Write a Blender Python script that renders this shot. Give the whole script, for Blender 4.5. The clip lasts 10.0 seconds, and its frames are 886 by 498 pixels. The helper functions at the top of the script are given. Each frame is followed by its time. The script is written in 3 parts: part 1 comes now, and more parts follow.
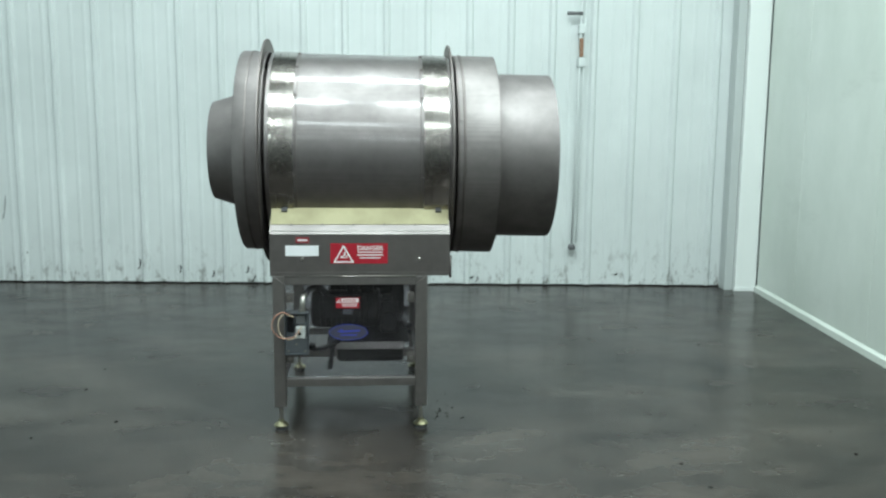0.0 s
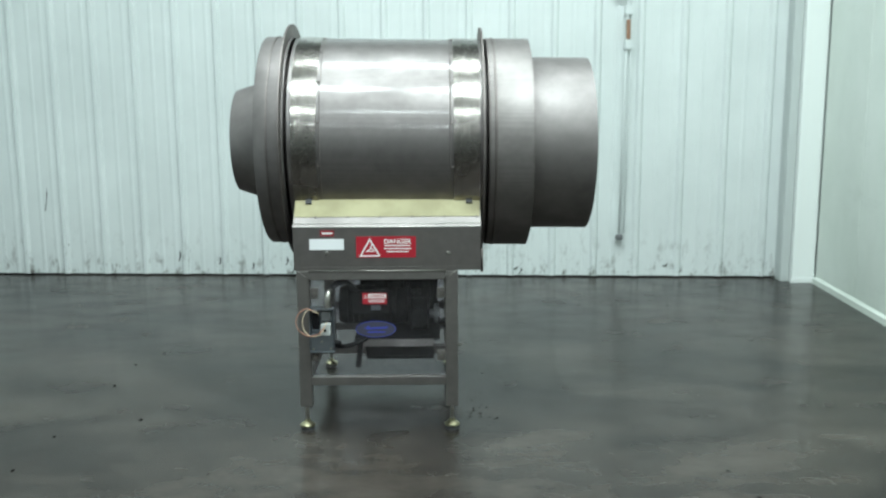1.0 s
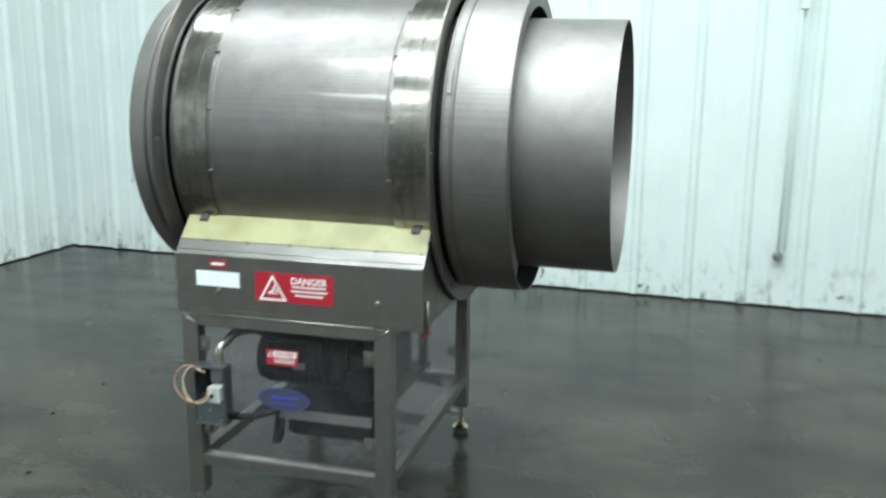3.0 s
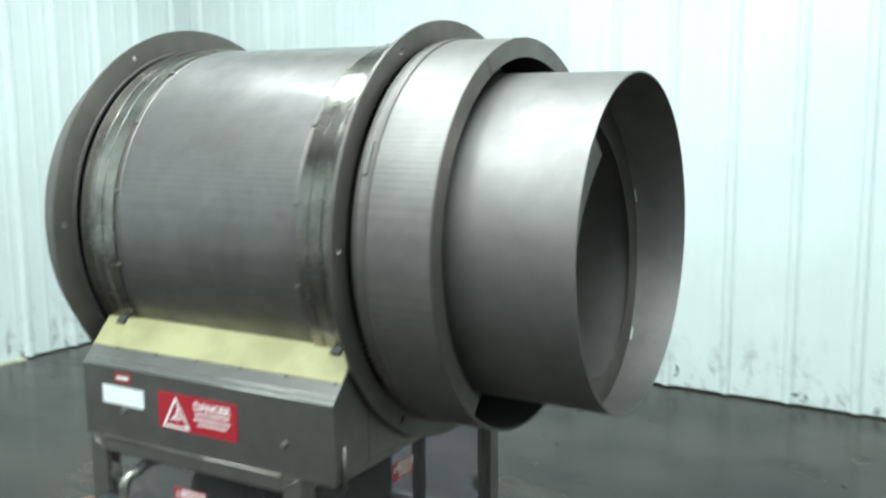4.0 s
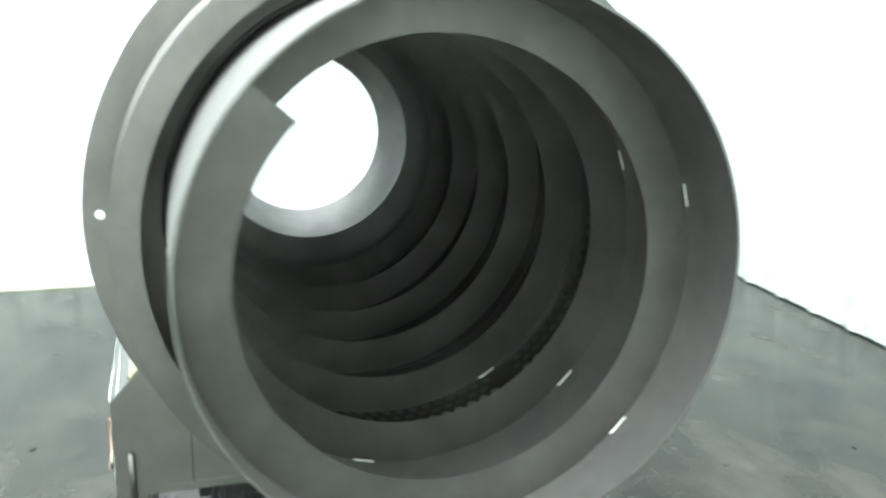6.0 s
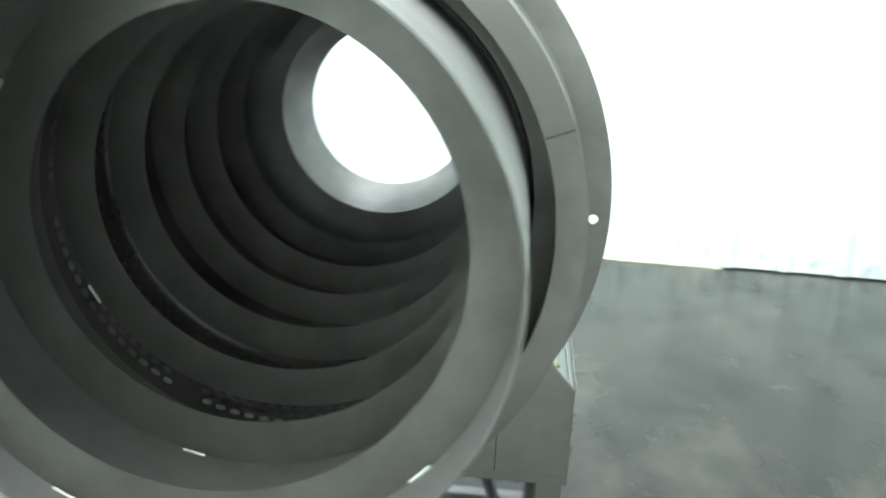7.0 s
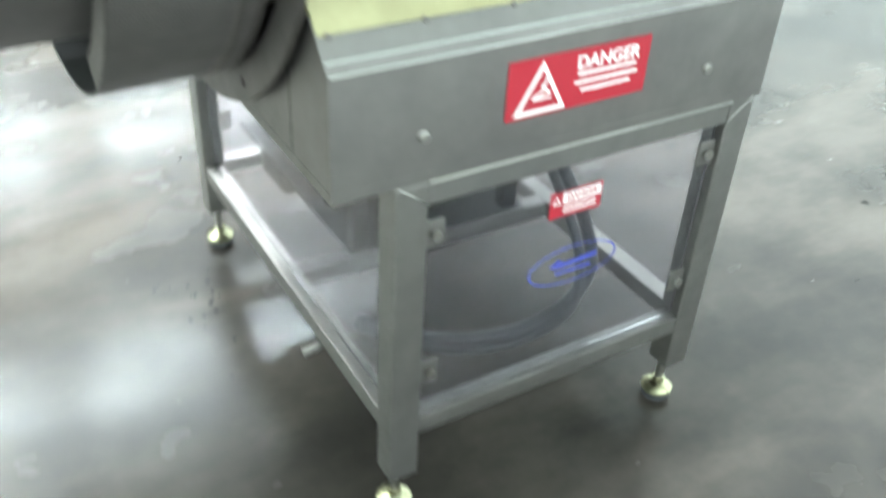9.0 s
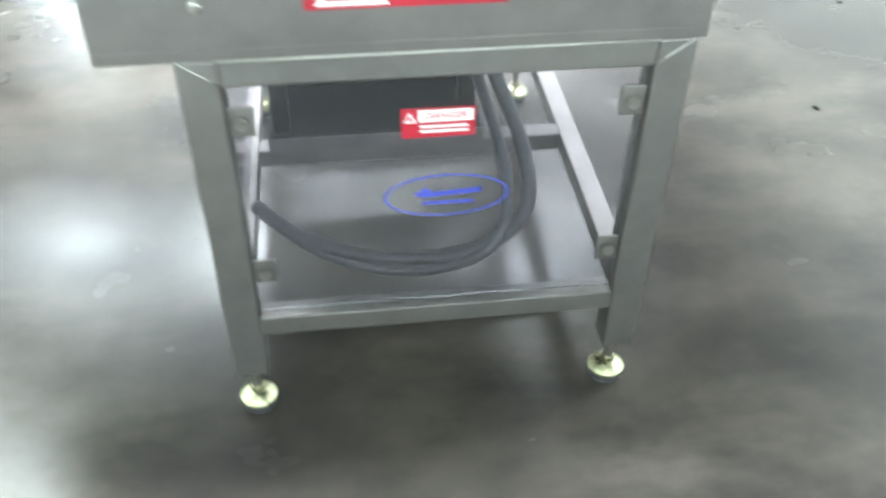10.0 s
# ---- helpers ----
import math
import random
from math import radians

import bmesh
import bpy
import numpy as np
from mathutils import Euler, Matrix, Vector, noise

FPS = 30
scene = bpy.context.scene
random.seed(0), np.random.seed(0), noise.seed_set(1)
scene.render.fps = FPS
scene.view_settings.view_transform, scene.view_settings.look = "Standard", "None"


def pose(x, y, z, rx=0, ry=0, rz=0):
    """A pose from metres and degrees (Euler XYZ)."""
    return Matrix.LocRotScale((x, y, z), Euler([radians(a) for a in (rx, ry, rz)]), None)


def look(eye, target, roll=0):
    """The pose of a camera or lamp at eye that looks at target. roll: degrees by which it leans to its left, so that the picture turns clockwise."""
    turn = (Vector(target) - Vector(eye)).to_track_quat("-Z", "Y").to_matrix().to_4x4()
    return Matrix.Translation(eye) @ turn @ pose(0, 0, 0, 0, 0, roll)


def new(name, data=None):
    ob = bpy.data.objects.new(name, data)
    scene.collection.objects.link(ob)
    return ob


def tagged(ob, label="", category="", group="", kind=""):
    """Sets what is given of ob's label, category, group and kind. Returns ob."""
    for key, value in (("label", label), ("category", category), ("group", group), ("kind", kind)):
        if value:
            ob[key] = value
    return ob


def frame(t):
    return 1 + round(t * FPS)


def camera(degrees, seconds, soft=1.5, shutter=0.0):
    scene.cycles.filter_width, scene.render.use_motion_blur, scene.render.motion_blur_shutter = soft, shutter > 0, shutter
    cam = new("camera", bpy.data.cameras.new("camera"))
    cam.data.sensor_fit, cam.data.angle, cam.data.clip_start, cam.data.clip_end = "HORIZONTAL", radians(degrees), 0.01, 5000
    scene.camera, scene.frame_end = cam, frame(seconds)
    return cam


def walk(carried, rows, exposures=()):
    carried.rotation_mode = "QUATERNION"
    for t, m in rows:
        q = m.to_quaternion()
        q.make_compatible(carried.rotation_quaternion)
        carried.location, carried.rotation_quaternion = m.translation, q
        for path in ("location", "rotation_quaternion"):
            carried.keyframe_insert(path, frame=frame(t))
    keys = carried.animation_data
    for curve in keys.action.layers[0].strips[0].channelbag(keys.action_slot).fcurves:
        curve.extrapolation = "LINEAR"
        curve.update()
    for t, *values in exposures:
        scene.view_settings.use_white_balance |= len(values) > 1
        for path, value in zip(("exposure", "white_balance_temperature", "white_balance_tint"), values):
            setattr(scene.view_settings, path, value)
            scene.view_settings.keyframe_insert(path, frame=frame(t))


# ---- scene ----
cam = camera(51.1, 10.0, soft=2.2, shutter=0.8)
PATH = [
    (0, (0.496, -4.069, 1.469), (0.629, -2.097, 1.161), 0.5),
    (0.5, (0.523, -4.025, 1.463), (0.608, -2.051, 1.151), -0.3),
    (1, (0.614, -3.873, 1.458), (0.627, -1.901, 1.125), -0.3),
    (1.5, (0.704, -3.553, 1.465), (0.647, -1.59, 1.086), -1.0),
    (2, (0.941, -3.234, 1.46), (0.774, -1.282, 1.056), -1.8),
    (3.5, (1.781, -2.024, 1.523), (1.04, -0.207, 1.137), 0.8),
    (4, (1.967, -1.558, 1.516), (0.985, 0.161, 1.233), -0.5),
    (4.5, (2.14, -1.131, 1.522), (0.939, 0.45, 1.28), -1.4),
    (5, (2.328, -0.711, 1.556), (0.856, 0.621, 1.31), -0.9),
    (5.5, (2.344, -0.284, 1.562), (0.682, 0.763, 1.187), 0.4),
    (6, (2.425, 0.115, 1.547), (0.564, 0.681, 1.083), 0.7),
    (6.2, (2.44, 0.268, 1.569), (0.551, 0.717, 1.09), 1.8),
    (7.5, (2.099, 1.225, 1.56), (0.305, 0.634, 0.902), 4.3),
    (8, (1.814, 1.506, 1.478), (0.277, 0.578, 0.597), 7.4),
    (8.5, (1.531, 1.776, 1.428), (0.314, 0.544, 0.427), 3.9),
    (9, (1.22, 1.954, 1.391), (0.353, 0.577, 0.228), 3.2),
    (9.5, (0.881, 2.03, 1.377), (0.336, 0.618, 0.069), 3.1),
    (10, (0.499, 2.062, 1.321), (0.297, 0.584, -0.011), 1.1),
]


EXPO = [(0.0, -0.9, 6480, 11), (2.0, -0.62, 6480, 11), (3.5, -0.40, 6450, 9), (5.0, -0.32, 6400, 8), (5.5, 0.08, 6420, 9), (6.0, 0.74, 6480, 10), (7.5, 0.72, 6420, 9), (8.0, 1.06, 6480, 12), (8.5, 1.30, 6480, 13), (10.0, 1.6, 6440, 16)]
walk(cam, [(t, look(eye, target, roll)) for t, eye, target, roll in PATH], EXPO)

# ---- light: rows of long high-bay fittings under the roof, and a dim grey surround ----
world = bpy.data.worlds.new("world")
scene.world = world
world.use_nodes = True
world.node_tree.nodes["Background"].inputs[0].default_value = (0.80, 0.88, 0.86, 1)
world.node_tree.nodes["Background"].inputs[1].default_value = 0.02
ROOF = 5.2
LAMP_POWER = 160.0
LAMPS = {-10.2: (-2.5, -0.7, 1.1, 2.9, 4.7), -5.1: (-1.1, 0.4, 1.9, 3.4, 4.9), -1.8: (-0.3, 1.3, 2.7), 0.5: (-1.4, 0.4, 2.2)}   # rows by depth, places along them
ROW_SHARE = {-10.2: 0.6, -5.1: 0.55, -1.8: 1.0, 0.5: 0.8}   # the rows burn unevenly
TURN = -0.055          # the room stands a little askew to the machine


def room(x, y, z=0.0):
    """A place of the room's own square plan, laid into the world."""
    c, s = math.cos(TURN), math.sin(TURN)
    return Vector((c * x - s * y, s * x + c * y, z))


# ---- materials ----
def material(name, base, rough=0.5, metal=0.0, spec=0.5):
    m = bpy.data.materials.new(name)
    m.use_nodes = True
    b = m.node_tree.nodes["Principled BSDF"]
    b.inputs["Base Color"].default_value = (*base, 1)
    b.inputs["Roughness"].default_value = rough
    b.inputs["Metallic"].default_value = metal
    b.inputs["Specular IOR Level"].default_value = spec
    return m


def node(m, kind, **values):
    n = m.node_tree.nodes.new(kind)
    for key, value in values.items():
        n.inputs[key].default_value = value
    return n


def wire(m, a, b):
    m.node_tree.links.new(a, b)


def principled(m):
    return m.node_tree.nodes["Principled BSDF"]


def coords(m, scale=(1, 1, 1)):
    c, mp = node(m, "ShaderNodeTexCoord"), node(m, "ShaderNodeMapping")
    mp.inputs["Scale"].default_value = scale
    wire(m, c.outputs["Object"], mp.inputs["Vector"])
    return mp.outputs["Vector"]


def noise_out(m, vec, scale, detail=4.0, rough=0.55):
    n = node(m, "ShaderNodeTexNoise", Scale=scale, Detail=detail, Roughness=rough)
    wire(m, vec, n.inputs["Vector"])
    return n.outputs["Fac"]


def ramp(m, fac, stops):
    r = node(m, "ShaderNodeValToRGB")
    e = r.color_ramp.elements
    while len(e) < len(stops):
        e.new(0.5)
    for el, (p, c) in zip(e, stops):
        el.position = p
        el.color = (*c, 1) if len(c) == 3 else c
    wire(m, fac, r.inputs["Fac"])
    return r.outputs["Color"]


def grey(v):
    return (v, v, v)


def mix(m, fac, a, b, mode="MIX"):
    n = m.node_tree.nodes.new("ShaderNodeMix")
    n.data_type, n.blend_type = "RGBA", mode
    if isinstance(fac, float):
        n.inputs[0].default_value = fac
    else:
        wire(m, fac, n.inputs[0])
    for slot, v in ((6, a), (7, b)):
        if isinstance(v, tuple):
            n.inputs[slot].default_value = (*v, 1)
        else:
            wire(m, v, n.inputs[slot])
    return n.outputs[2]


def bump(m, height, strength=0.2, distance=0.002):
    b = node(m, "ShaderNodeBump", Strength=strength, Distance=distance)
    wire(m, height, b.inputs["Height"])
    wire(m, b.outputs["Normal"], principled(m).inputs["Normal"])


def brushed(name, base, rough, stretch, spread=0.12, dirt=0.75, grain=0.06):
    """Stainless sheet: fine brushing along one way, cloudy handling marks, dull stains."""
    m = material(name, base, rough, 1.0)
    p = principled(m)
    fine = noise_out(m, coords(m, stretch), 40.0, 6.0, 0.7)
    cloud = noise_out(m, coords(m), 5.0, 5.0, 0.6)
    dark = tuple(v * dirt for v in base)
    col = mix(m, ramp(m, cloud, [(0.35, grey(0)), (0.65, grey(1))]), dark, base)
    wire(m, mix(m, grain, col, fine, "OVERLAY"), p.inputs["Base Color"])
    rr = ramp(m, cloud, [(0.3, grey(rough + spread)), (0.7, grey(rough - spread * 0.5))])
    wire(m, mix(m, 0.25, rr, fine, "OVERLAY"), p.inputs["Roughness"])
    bump(m, fine, 0.12, 0.0006)
    p.inputs["Anisotropic"].default_value = 0.0
    return m


STEEL_DRUM = brushed("drum_stainless", (0.268, 0.247, 0.243), 0.57, (0.6, 14, 14), 0.08)
STEEL_BODY = brushed("body_stainless", (0.262, 0.241, 0.237), 0.45, (0.6, 14, 14), 0.10, 0.68)
STEEL_FRAME = brushed("frame_stainless", (0.272, 0.254, 0.243), 0.50, (8, 8, 1))
STEEL_BOX = brushed("box_stainless", (0.268, 0.246, 0.236), 0.46, (0.5, 10, 10), 0.08)
STEEL_TRACK = brushed("polished_track", (0.46, 0.43, 0.40), 0.20, (1, 9, 9), 0.14, 0.42, 0.3)
STEEL_LIP = brushed("folded_lip_stainless", (0.30, 0.278, 0.268), 0.40, (0.5, 10, 10), 0.08)
STEEL_RING = brushed("ring_stainless", (0.226, 0.203, 0.195), 0.52, (6, 6, 6))
STEEL_FLIGHT = brushed("flight_stainless", (0.312, 0.282, 0.274), 0.50, (6, 6, 6))
# base darkened for the shade deep in the drum, with cloudy grime
STEEL_INNER = brushed("shaded_grimy_inner_stainless", (0.150, 0.134, 0.131), 0.55, (6, 6, 6), 0.1, 0.6)
for m, weight, rough in ((STEEL_BODY, 0.60, 0.13), (STEEL_TRACK, 0.25, 0.05)):
    principled(m).inputs["Coat Weight"].default_value = weight
    principled(m).inputs["Coat Roughness"].default_value = rough
STEEL_COLLAR = brushed("collar_stainless", (0.288, 0.266, 0.260), 0.54, (0.6, 14, 14), 0.10)


def fine_holes(m, scale, depth):
    """Fine round perforation of a thin sheet."""
    vor = node(m, "ShaderNodeTexVoronoi", Scale=scale, Randomness=0.05)
    wire(m, coords(m), vor.inputs["Vector"])
    dots = ramp(m, vor.outputs["Distance"], [(0.25, grey(depth)), (0.42, grey(1))])
    was = principled(m).inputs["Base Color"].links[0].from_socket
    wire(m, mix(m, 1.0, was, dots, "MULTIPLY"), principled(m).inputs["Base Color"])


fine_holes(STEEL_BODY, 210.0, 0.82)
fine_holes(STEEL_COLLAR, 190.0, 0.78)

ZINC = brushed("zinc_foot", (0.44, 0.42, 0.27), 0.26, (4, 4, 4))
BOLT = material("bolt_steel", (0.46, 0.44, 0.41), 0.3, 1.0)
EDGE = material("bright_edge", (0.55, 0.54, 0.52), 0.32, 1.0)
WELD = material("weld_mark", (0.62, 0.60, 0.57), 0.35, 0.6)
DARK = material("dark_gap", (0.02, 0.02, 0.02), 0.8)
BLACK_PAINT = material("black_paint", (0.007, 0.007, 0.008), 0.5, 0.0, 0.15)
GREY_PAINT = material("grey_casting", (0.16, 0.165, 0.17), 0.5, 0.3)
ZINC_GREY = brushed("galvanised_box", (0.30, 0.33, 0.36), 0.4, (5, 5, 5))
SCUFF = material("black_scuff", (0.010, 0.010, 0.010), 1.0, 0.0, 0.0)
RUBBER = material("rubber_hose", (0.045, 0.045, 0.048), 0.55)
RED = material("sign_red", (0.38, 0.014, 0.028), 0.42)
RED_DARK = material("sign_red_dull", (0.28, 0.03, 0.04), 0.5)
WHITE_INK = material("white_ink", (0.82, 0.80, 0.80), 0.5)
WHITE_LABEL = material("white_label", (0.85, 0.86, 0.88), 0.45)
BLUE_INK = material("blue_ink", (0.045, 0.06, 0.36), 0.5)
OVAL_GREY = material("oval_blue_grey", (0.050, 0.050, 0.080), 0.5)
SWITCH_GREY = material("pale_grey_plastic", (0.46, 0.48, 0.47), 0.4)
ORANGE_WIRE = material("orange_wire", (0.40, 0.19, 0.13), 0.55)
CREAM_WIRE = material("cream_wire", (0.62, 0.50, 0.36), 0.5)
POST_WHITE = material("gloss_white_paint", (0.84, 0.88, 0.86), 0.3)
SEALANT = material("pale_yellow_sealant", (0.60, 0.59, 0.44), 0.6)
TRIM_GREY = material("pale_grey_trim", (0.52, 0.56, 0.55), 0.45)
RUST = material("rusty_steel", (0.30, 0.17, 0.11), 0.6, 0.3)
LAMP_GLOW = material("lamp_diffuser", (0.9, 0.95, 0.92), 0.5)

GLASS = material("clear_polycarbonate", (0.90, 0.89, 0.93), 0.03)
HAZY = material("scuffed_polycarbonate", (0.88, 0.86, 0.92), 0.05)
for m, clear in ((GLASS, 0.995), (HAZY, 0.984)):
    principled(m).inputs["Transmission Weight"].default_value = clear
    principled(m).inputs["IOR"].default_value = 1.45

CREAM = material("cream_plastic", (0.74, 0.70, 0.44), 0.45)
wire(CREAM, mix(CREAM, ramp(CREAM, noise_out(CREAM, coords(CREAM), 9.0, 5.0), [(0.35, grey(0)), (0.7, grey(1))]), (0.30, 0.27, 0.14), (0.41, 0.375, 0.21)),
     principled(CREAM).inputs["Base Color"])

WALL_WHITE = material("white_painted_sheet", (0.80, 0.84, 0.83), 0.38)
m = WALL_WHITE
v = coords(m)
big = noise_out(m, v, 1.3, 5.0, 0.6)
streak = noise_out(m, coords(m, (14, 14, 0.7)), 1.0, 5.0, 0.65)
col = mix(m, ramp(m, big, [(0.35, grey(0)), (0.7, grey(1))]), (0.645, 0.69, 0.685), (0.73, 0.775, 0.77))
col = mix(m, ramp(m, streak, [(0.60, grey(0)), (0.80, grey(0.22))]), col, (0.50, 0.54, 0.52))
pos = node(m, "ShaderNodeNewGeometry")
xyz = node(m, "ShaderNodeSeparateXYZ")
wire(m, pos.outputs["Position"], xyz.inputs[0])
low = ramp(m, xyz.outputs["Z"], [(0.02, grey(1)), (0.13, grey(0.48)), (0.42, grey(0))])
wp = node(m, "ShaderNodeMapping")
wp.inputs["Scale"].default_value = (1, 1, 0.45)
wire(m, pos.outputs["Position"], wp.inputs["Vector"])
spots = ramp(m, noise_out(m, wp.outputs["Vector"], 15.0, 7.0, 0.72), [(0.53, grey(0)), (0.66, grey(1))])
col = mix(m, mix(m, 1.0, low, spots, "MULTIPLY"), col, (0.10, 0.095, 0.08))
wire(m, col, principled(m).inputs["Base Color"])

PANEL_WHITE = material("cream_white_cold_panel", (0.80, 0.84, 0.79), 0.35)
m = PANEL_WHITE
big = noise_out(m, coords(m, (1, 1, 0.6)), 1.1, 5.0, 0.65)
col = mix(m, ramp(m, big, [(0.35, grey(0)), (0.7, grey(1))]), (0.60, 0.66, 0.60), (0.73, 0.78, 0.73))
smear = noise_out(m, coords(m, (1, 0.6, 2.2)), 1.7, 6.0, 0.7)
col = mix(m, ramp(m, smear, [(0.58, grey(0)), (0.78, grey(0.35))]), col, (0.42, 0.46, 0.41))
wire(m, col, principled(m).inputs["Base Color"])

CONCRETE = material("polished_concrete", (0.05, 0.05, 0.05), 0.22, 0.0, 0.20)
m = CONCRETE
v = coords(m)
a, b = noise_out(m, v, 0.8, 5.0, 0.6), noise_out(m, coords(m, (1.0, 1.5, 1.0)), 1.9, 5.0, 0.62)
c, d = noise_out(m, v, 38.0, 4.0, 0.6), noise_out(m, coords(m, (1.0, 2.5, 1.0)), 1.3, 4.0, 0.62)
col = mix(m, ramp(m, a, [(0.33, grey(0)), (0.67, grey(1))]), (0.0205, 0.0178, 0.0158), (0.056, 0.0478, 0.0405))
col = mix(m, ramp(m, b, [(0.34, grey(0)), (0.72, grey(0.85))]), col, (0.012, 0.0105, 0.0097))
col = mix(m, ramp(m, d, [(0.44, grey(0)), (0.80, grey(0.55))]), col, (0.084, 0.0715, 0.060))
e = noise_out(m, coords(m, (1.0, 1.4, 1.0)), 3.6, 3.5, 0.55)
col = mix(m, ramp(m, e, [(0.50, grey(0)), (0.76, grey(0.14))]), col, (0.077, 0.0665, 0.056))
col = mix(m, ramp(m, e, [(0.26, grey(0.35)), (0.48, grey(0))]), col, (0.016, 0.0155, 0.0145))
col = mix(m, 0.14, col, c, "OVERLAY")
wire(m, col, principled(m).inputs["Base Color"])
wire(m, ramp(m, mix(m, 0.5, b, e), [(0.30, grey(0.15)), (0.70, grey(0.30))]), principled(m).inputs["Roughness"])
for n in m.node_tree.nodes:
    if n.bl_idname == "ShaderNodeValToRGB":
        n.color_ramp.interpolation = "EASE"

ROOF_PAINT = material("roof_sheet", (0.13, 0.135, 0.13), 0.6)
FAR_WALL = material("far_wall_paint", (0.20, 0.21, 0.20), 0.6)


# ---- mesh helpers ----
def part(name, bm, mat, parent=None, label=""):
    bmesh.ops.recalc_face_normals(bm, faces=bm.faces)
    me = bpy.data.meshes.new(name)
    bm.to_mesh(me)
    bm.free()
    return hang(name, me, mat, parent, label)


def hang(name, me, mat, parent=None, label=""):
    if not me.materials:
        me.materials.append(mat)
    ob = new(name, me)
    if parent is not None:
        ob.parent = parent
        up = parent
        offset = Matrix.Identity(4)
        while up is not None:
            if up.type == "EMPTY":
                offset = Matrix.Translation(up.location)
            up = up.parent
        if parent.type == "EMPTY":
            ob.matrix_parent_inverse = offset.inverted()
    if label:
        ob["label"] = label
    return ob


def smooth(bm, angle=40):
    bm.normal_update()
    for f in bm.faces:
        f.smooth = True
    lim = radians(angle)
    for e in bm.edges:
        if len(e.link_faces) == 2 and e.calc_face_angle(0) > lim:
            e.smooth = False
    return bm


def box(x0, x1, y0, y1, z0, z1, bevel=0.0, bm=None):
    bm = bm or bmesh.new()
    made = bmesh.ops.create_cube(bm, size=1)["verts"]
    for vt in made:
        vt.co = Vector((x0 if vt.co.x < 0 else x1, y0 if vt.co.y < 0 else y1, z0 if vt.co.z < 0 else z1))
    if bevel:
        es = list({e for vt in made for e in vt.link_edges})
        bmesh.ops.bevel(bm, geom=es, offset=bevel, segments=2, affect="EDGES", profile=0.6)
    return bm


def prism(outline, plane, lo, hi, bm=None):
    """A flat outline pushed through a thickness. plane: the axis along which it is pushed."""
    bm = bm or bmesh.new()
    n = "xyz".index(plane)

    def at(uv, w):
        uv = list(uv)
        uv.insert(n, w)
        return Vector(uv)
    lower, upper = [bm.verts.new(at(q, lo)) for q in outline], [bm.verts.new(at(q, hi)) for q in outline]
    bm.faces.new(lower)
    bm.faces.new(upper[::-1])
    for i in range(len(outline)):
        j = (i + 1) % len(outline)
        bm.faces.new((lower[i], lower[j], upper[j], upper[i]))
    return bm


def lathe(profile, centre, axis="x", steps=96, closed=True, bm=None):
    """Turns a profile of (along, radius) round an axis through centre(along)."""
    bm = bm or bmesh.new()
    rings = []
    for s, r in profile:
        c = centre(s)
        ring = []
        for k in range(steps):
            a = 2 * math.pi * k / steps
            u, w = r * math.cos(a), r * math.sin(a)
            off = {"x": (0, u, w), "y": (u, 0, w), "z": (u, w, 0)}[axis]
            ring.append(bm.verts.new(c + Vector(off)))
        rings.append(ring)
    pairs = list(zip(rings, rings[1:] + rings[:1])) if closed else list(zip(rings, rings[1:]))
    for p_, q_ in pairs:
        for k in range(steps):
            bm.faces.new((p_[k], p_[(k + 1) % steps], q_[(k + 1) % steps], q_[k]))
    return bm


def spindle(profile, centre, axis="z", steps=24, bm=None):
    """A solid turned from a profile, with its ends filled."""
    bm = bm or bmesh.new()
    start = len(bm.verts)
    c = Vector(centre)
    way = {"x": Vector((1, 0, 0)), "y": Vector((0, 1, 0)), "z": Vector((0, 0, 1))}[axis]
    lathe(profile, lambda s: c + s * way, axis, steps, False, bm)
    bm.verts.ensure_lookup_table()
    vs = bm.verts[start:]
    bm.faces.new(vs[:steps])
    bm.faces.new(vs[-steps:][::-1])
    return bm


def tube(points, r, steps=10, bm=None):
    """A round bar along a smooth line through the points."""
    bm = bm or bmesh.new()
    pts = [Vector(q) for q in points]
    line = []
    for i in range(len(pts) - 1):
        a, b = pts[max(i - 1, 0)], pts[min(i + 2, len(pts) - 1)]
        n = 8 if len(pts) > 2 else 1
        for k in range(n):
            t = k / n
            p0, p1 = pts[i], pts[i + 1]
            m0, m1 = (p1 - a) / 2, (b - p0) / 2
            line.append((2 * t**3 - 3 * t**2 + 1) * p0 + (t**3 - 2 * t**2 + t) * m0 + (-2 * t**3 + 3 * t**2) * p1 + (t**3 - t**2) * m1)
    line.append(pts[-1])
    side, rings = None, []
    for i, c in enumerate(line):
        d = (line[min(i + 1, len(line) - 1)] - line[max(i - 1, 0)]).normalized()
        if side is None:
            side = d.orthogonal().normalized()
        side = (side - d * side.dot(d)).normalized()
        up = d.cross(side)
        rings.append([bm.verts.new(c + r * (math.cos(2 * math.pi * k / steps) * side + math.sin(2 * math.pi * k / steps) * up)) for k in range(steps)])
    for p_, q_ in zip(rings, rings[1:]):
        for k in range(steps):
            bm.faces.new((p_[k], p_[(k + 1) % steps], q_[(k + 1) % steps], q_[k]))
    bm.faces.new(rings[0])
    bm.faces.new(rings[-1][::-1])
    for f in bm.faces:
        f.smooth = True
    return bm


def empty(name, at):
    ob = new(name)
    ob.location = at
    ob.empty_display_size = 0.1
    return ob


# ---- the room ----
BACK, LEFT, RIGHT, FRONT = 3.47, -3.34, 3.345, -12.5   # in the room's own plan


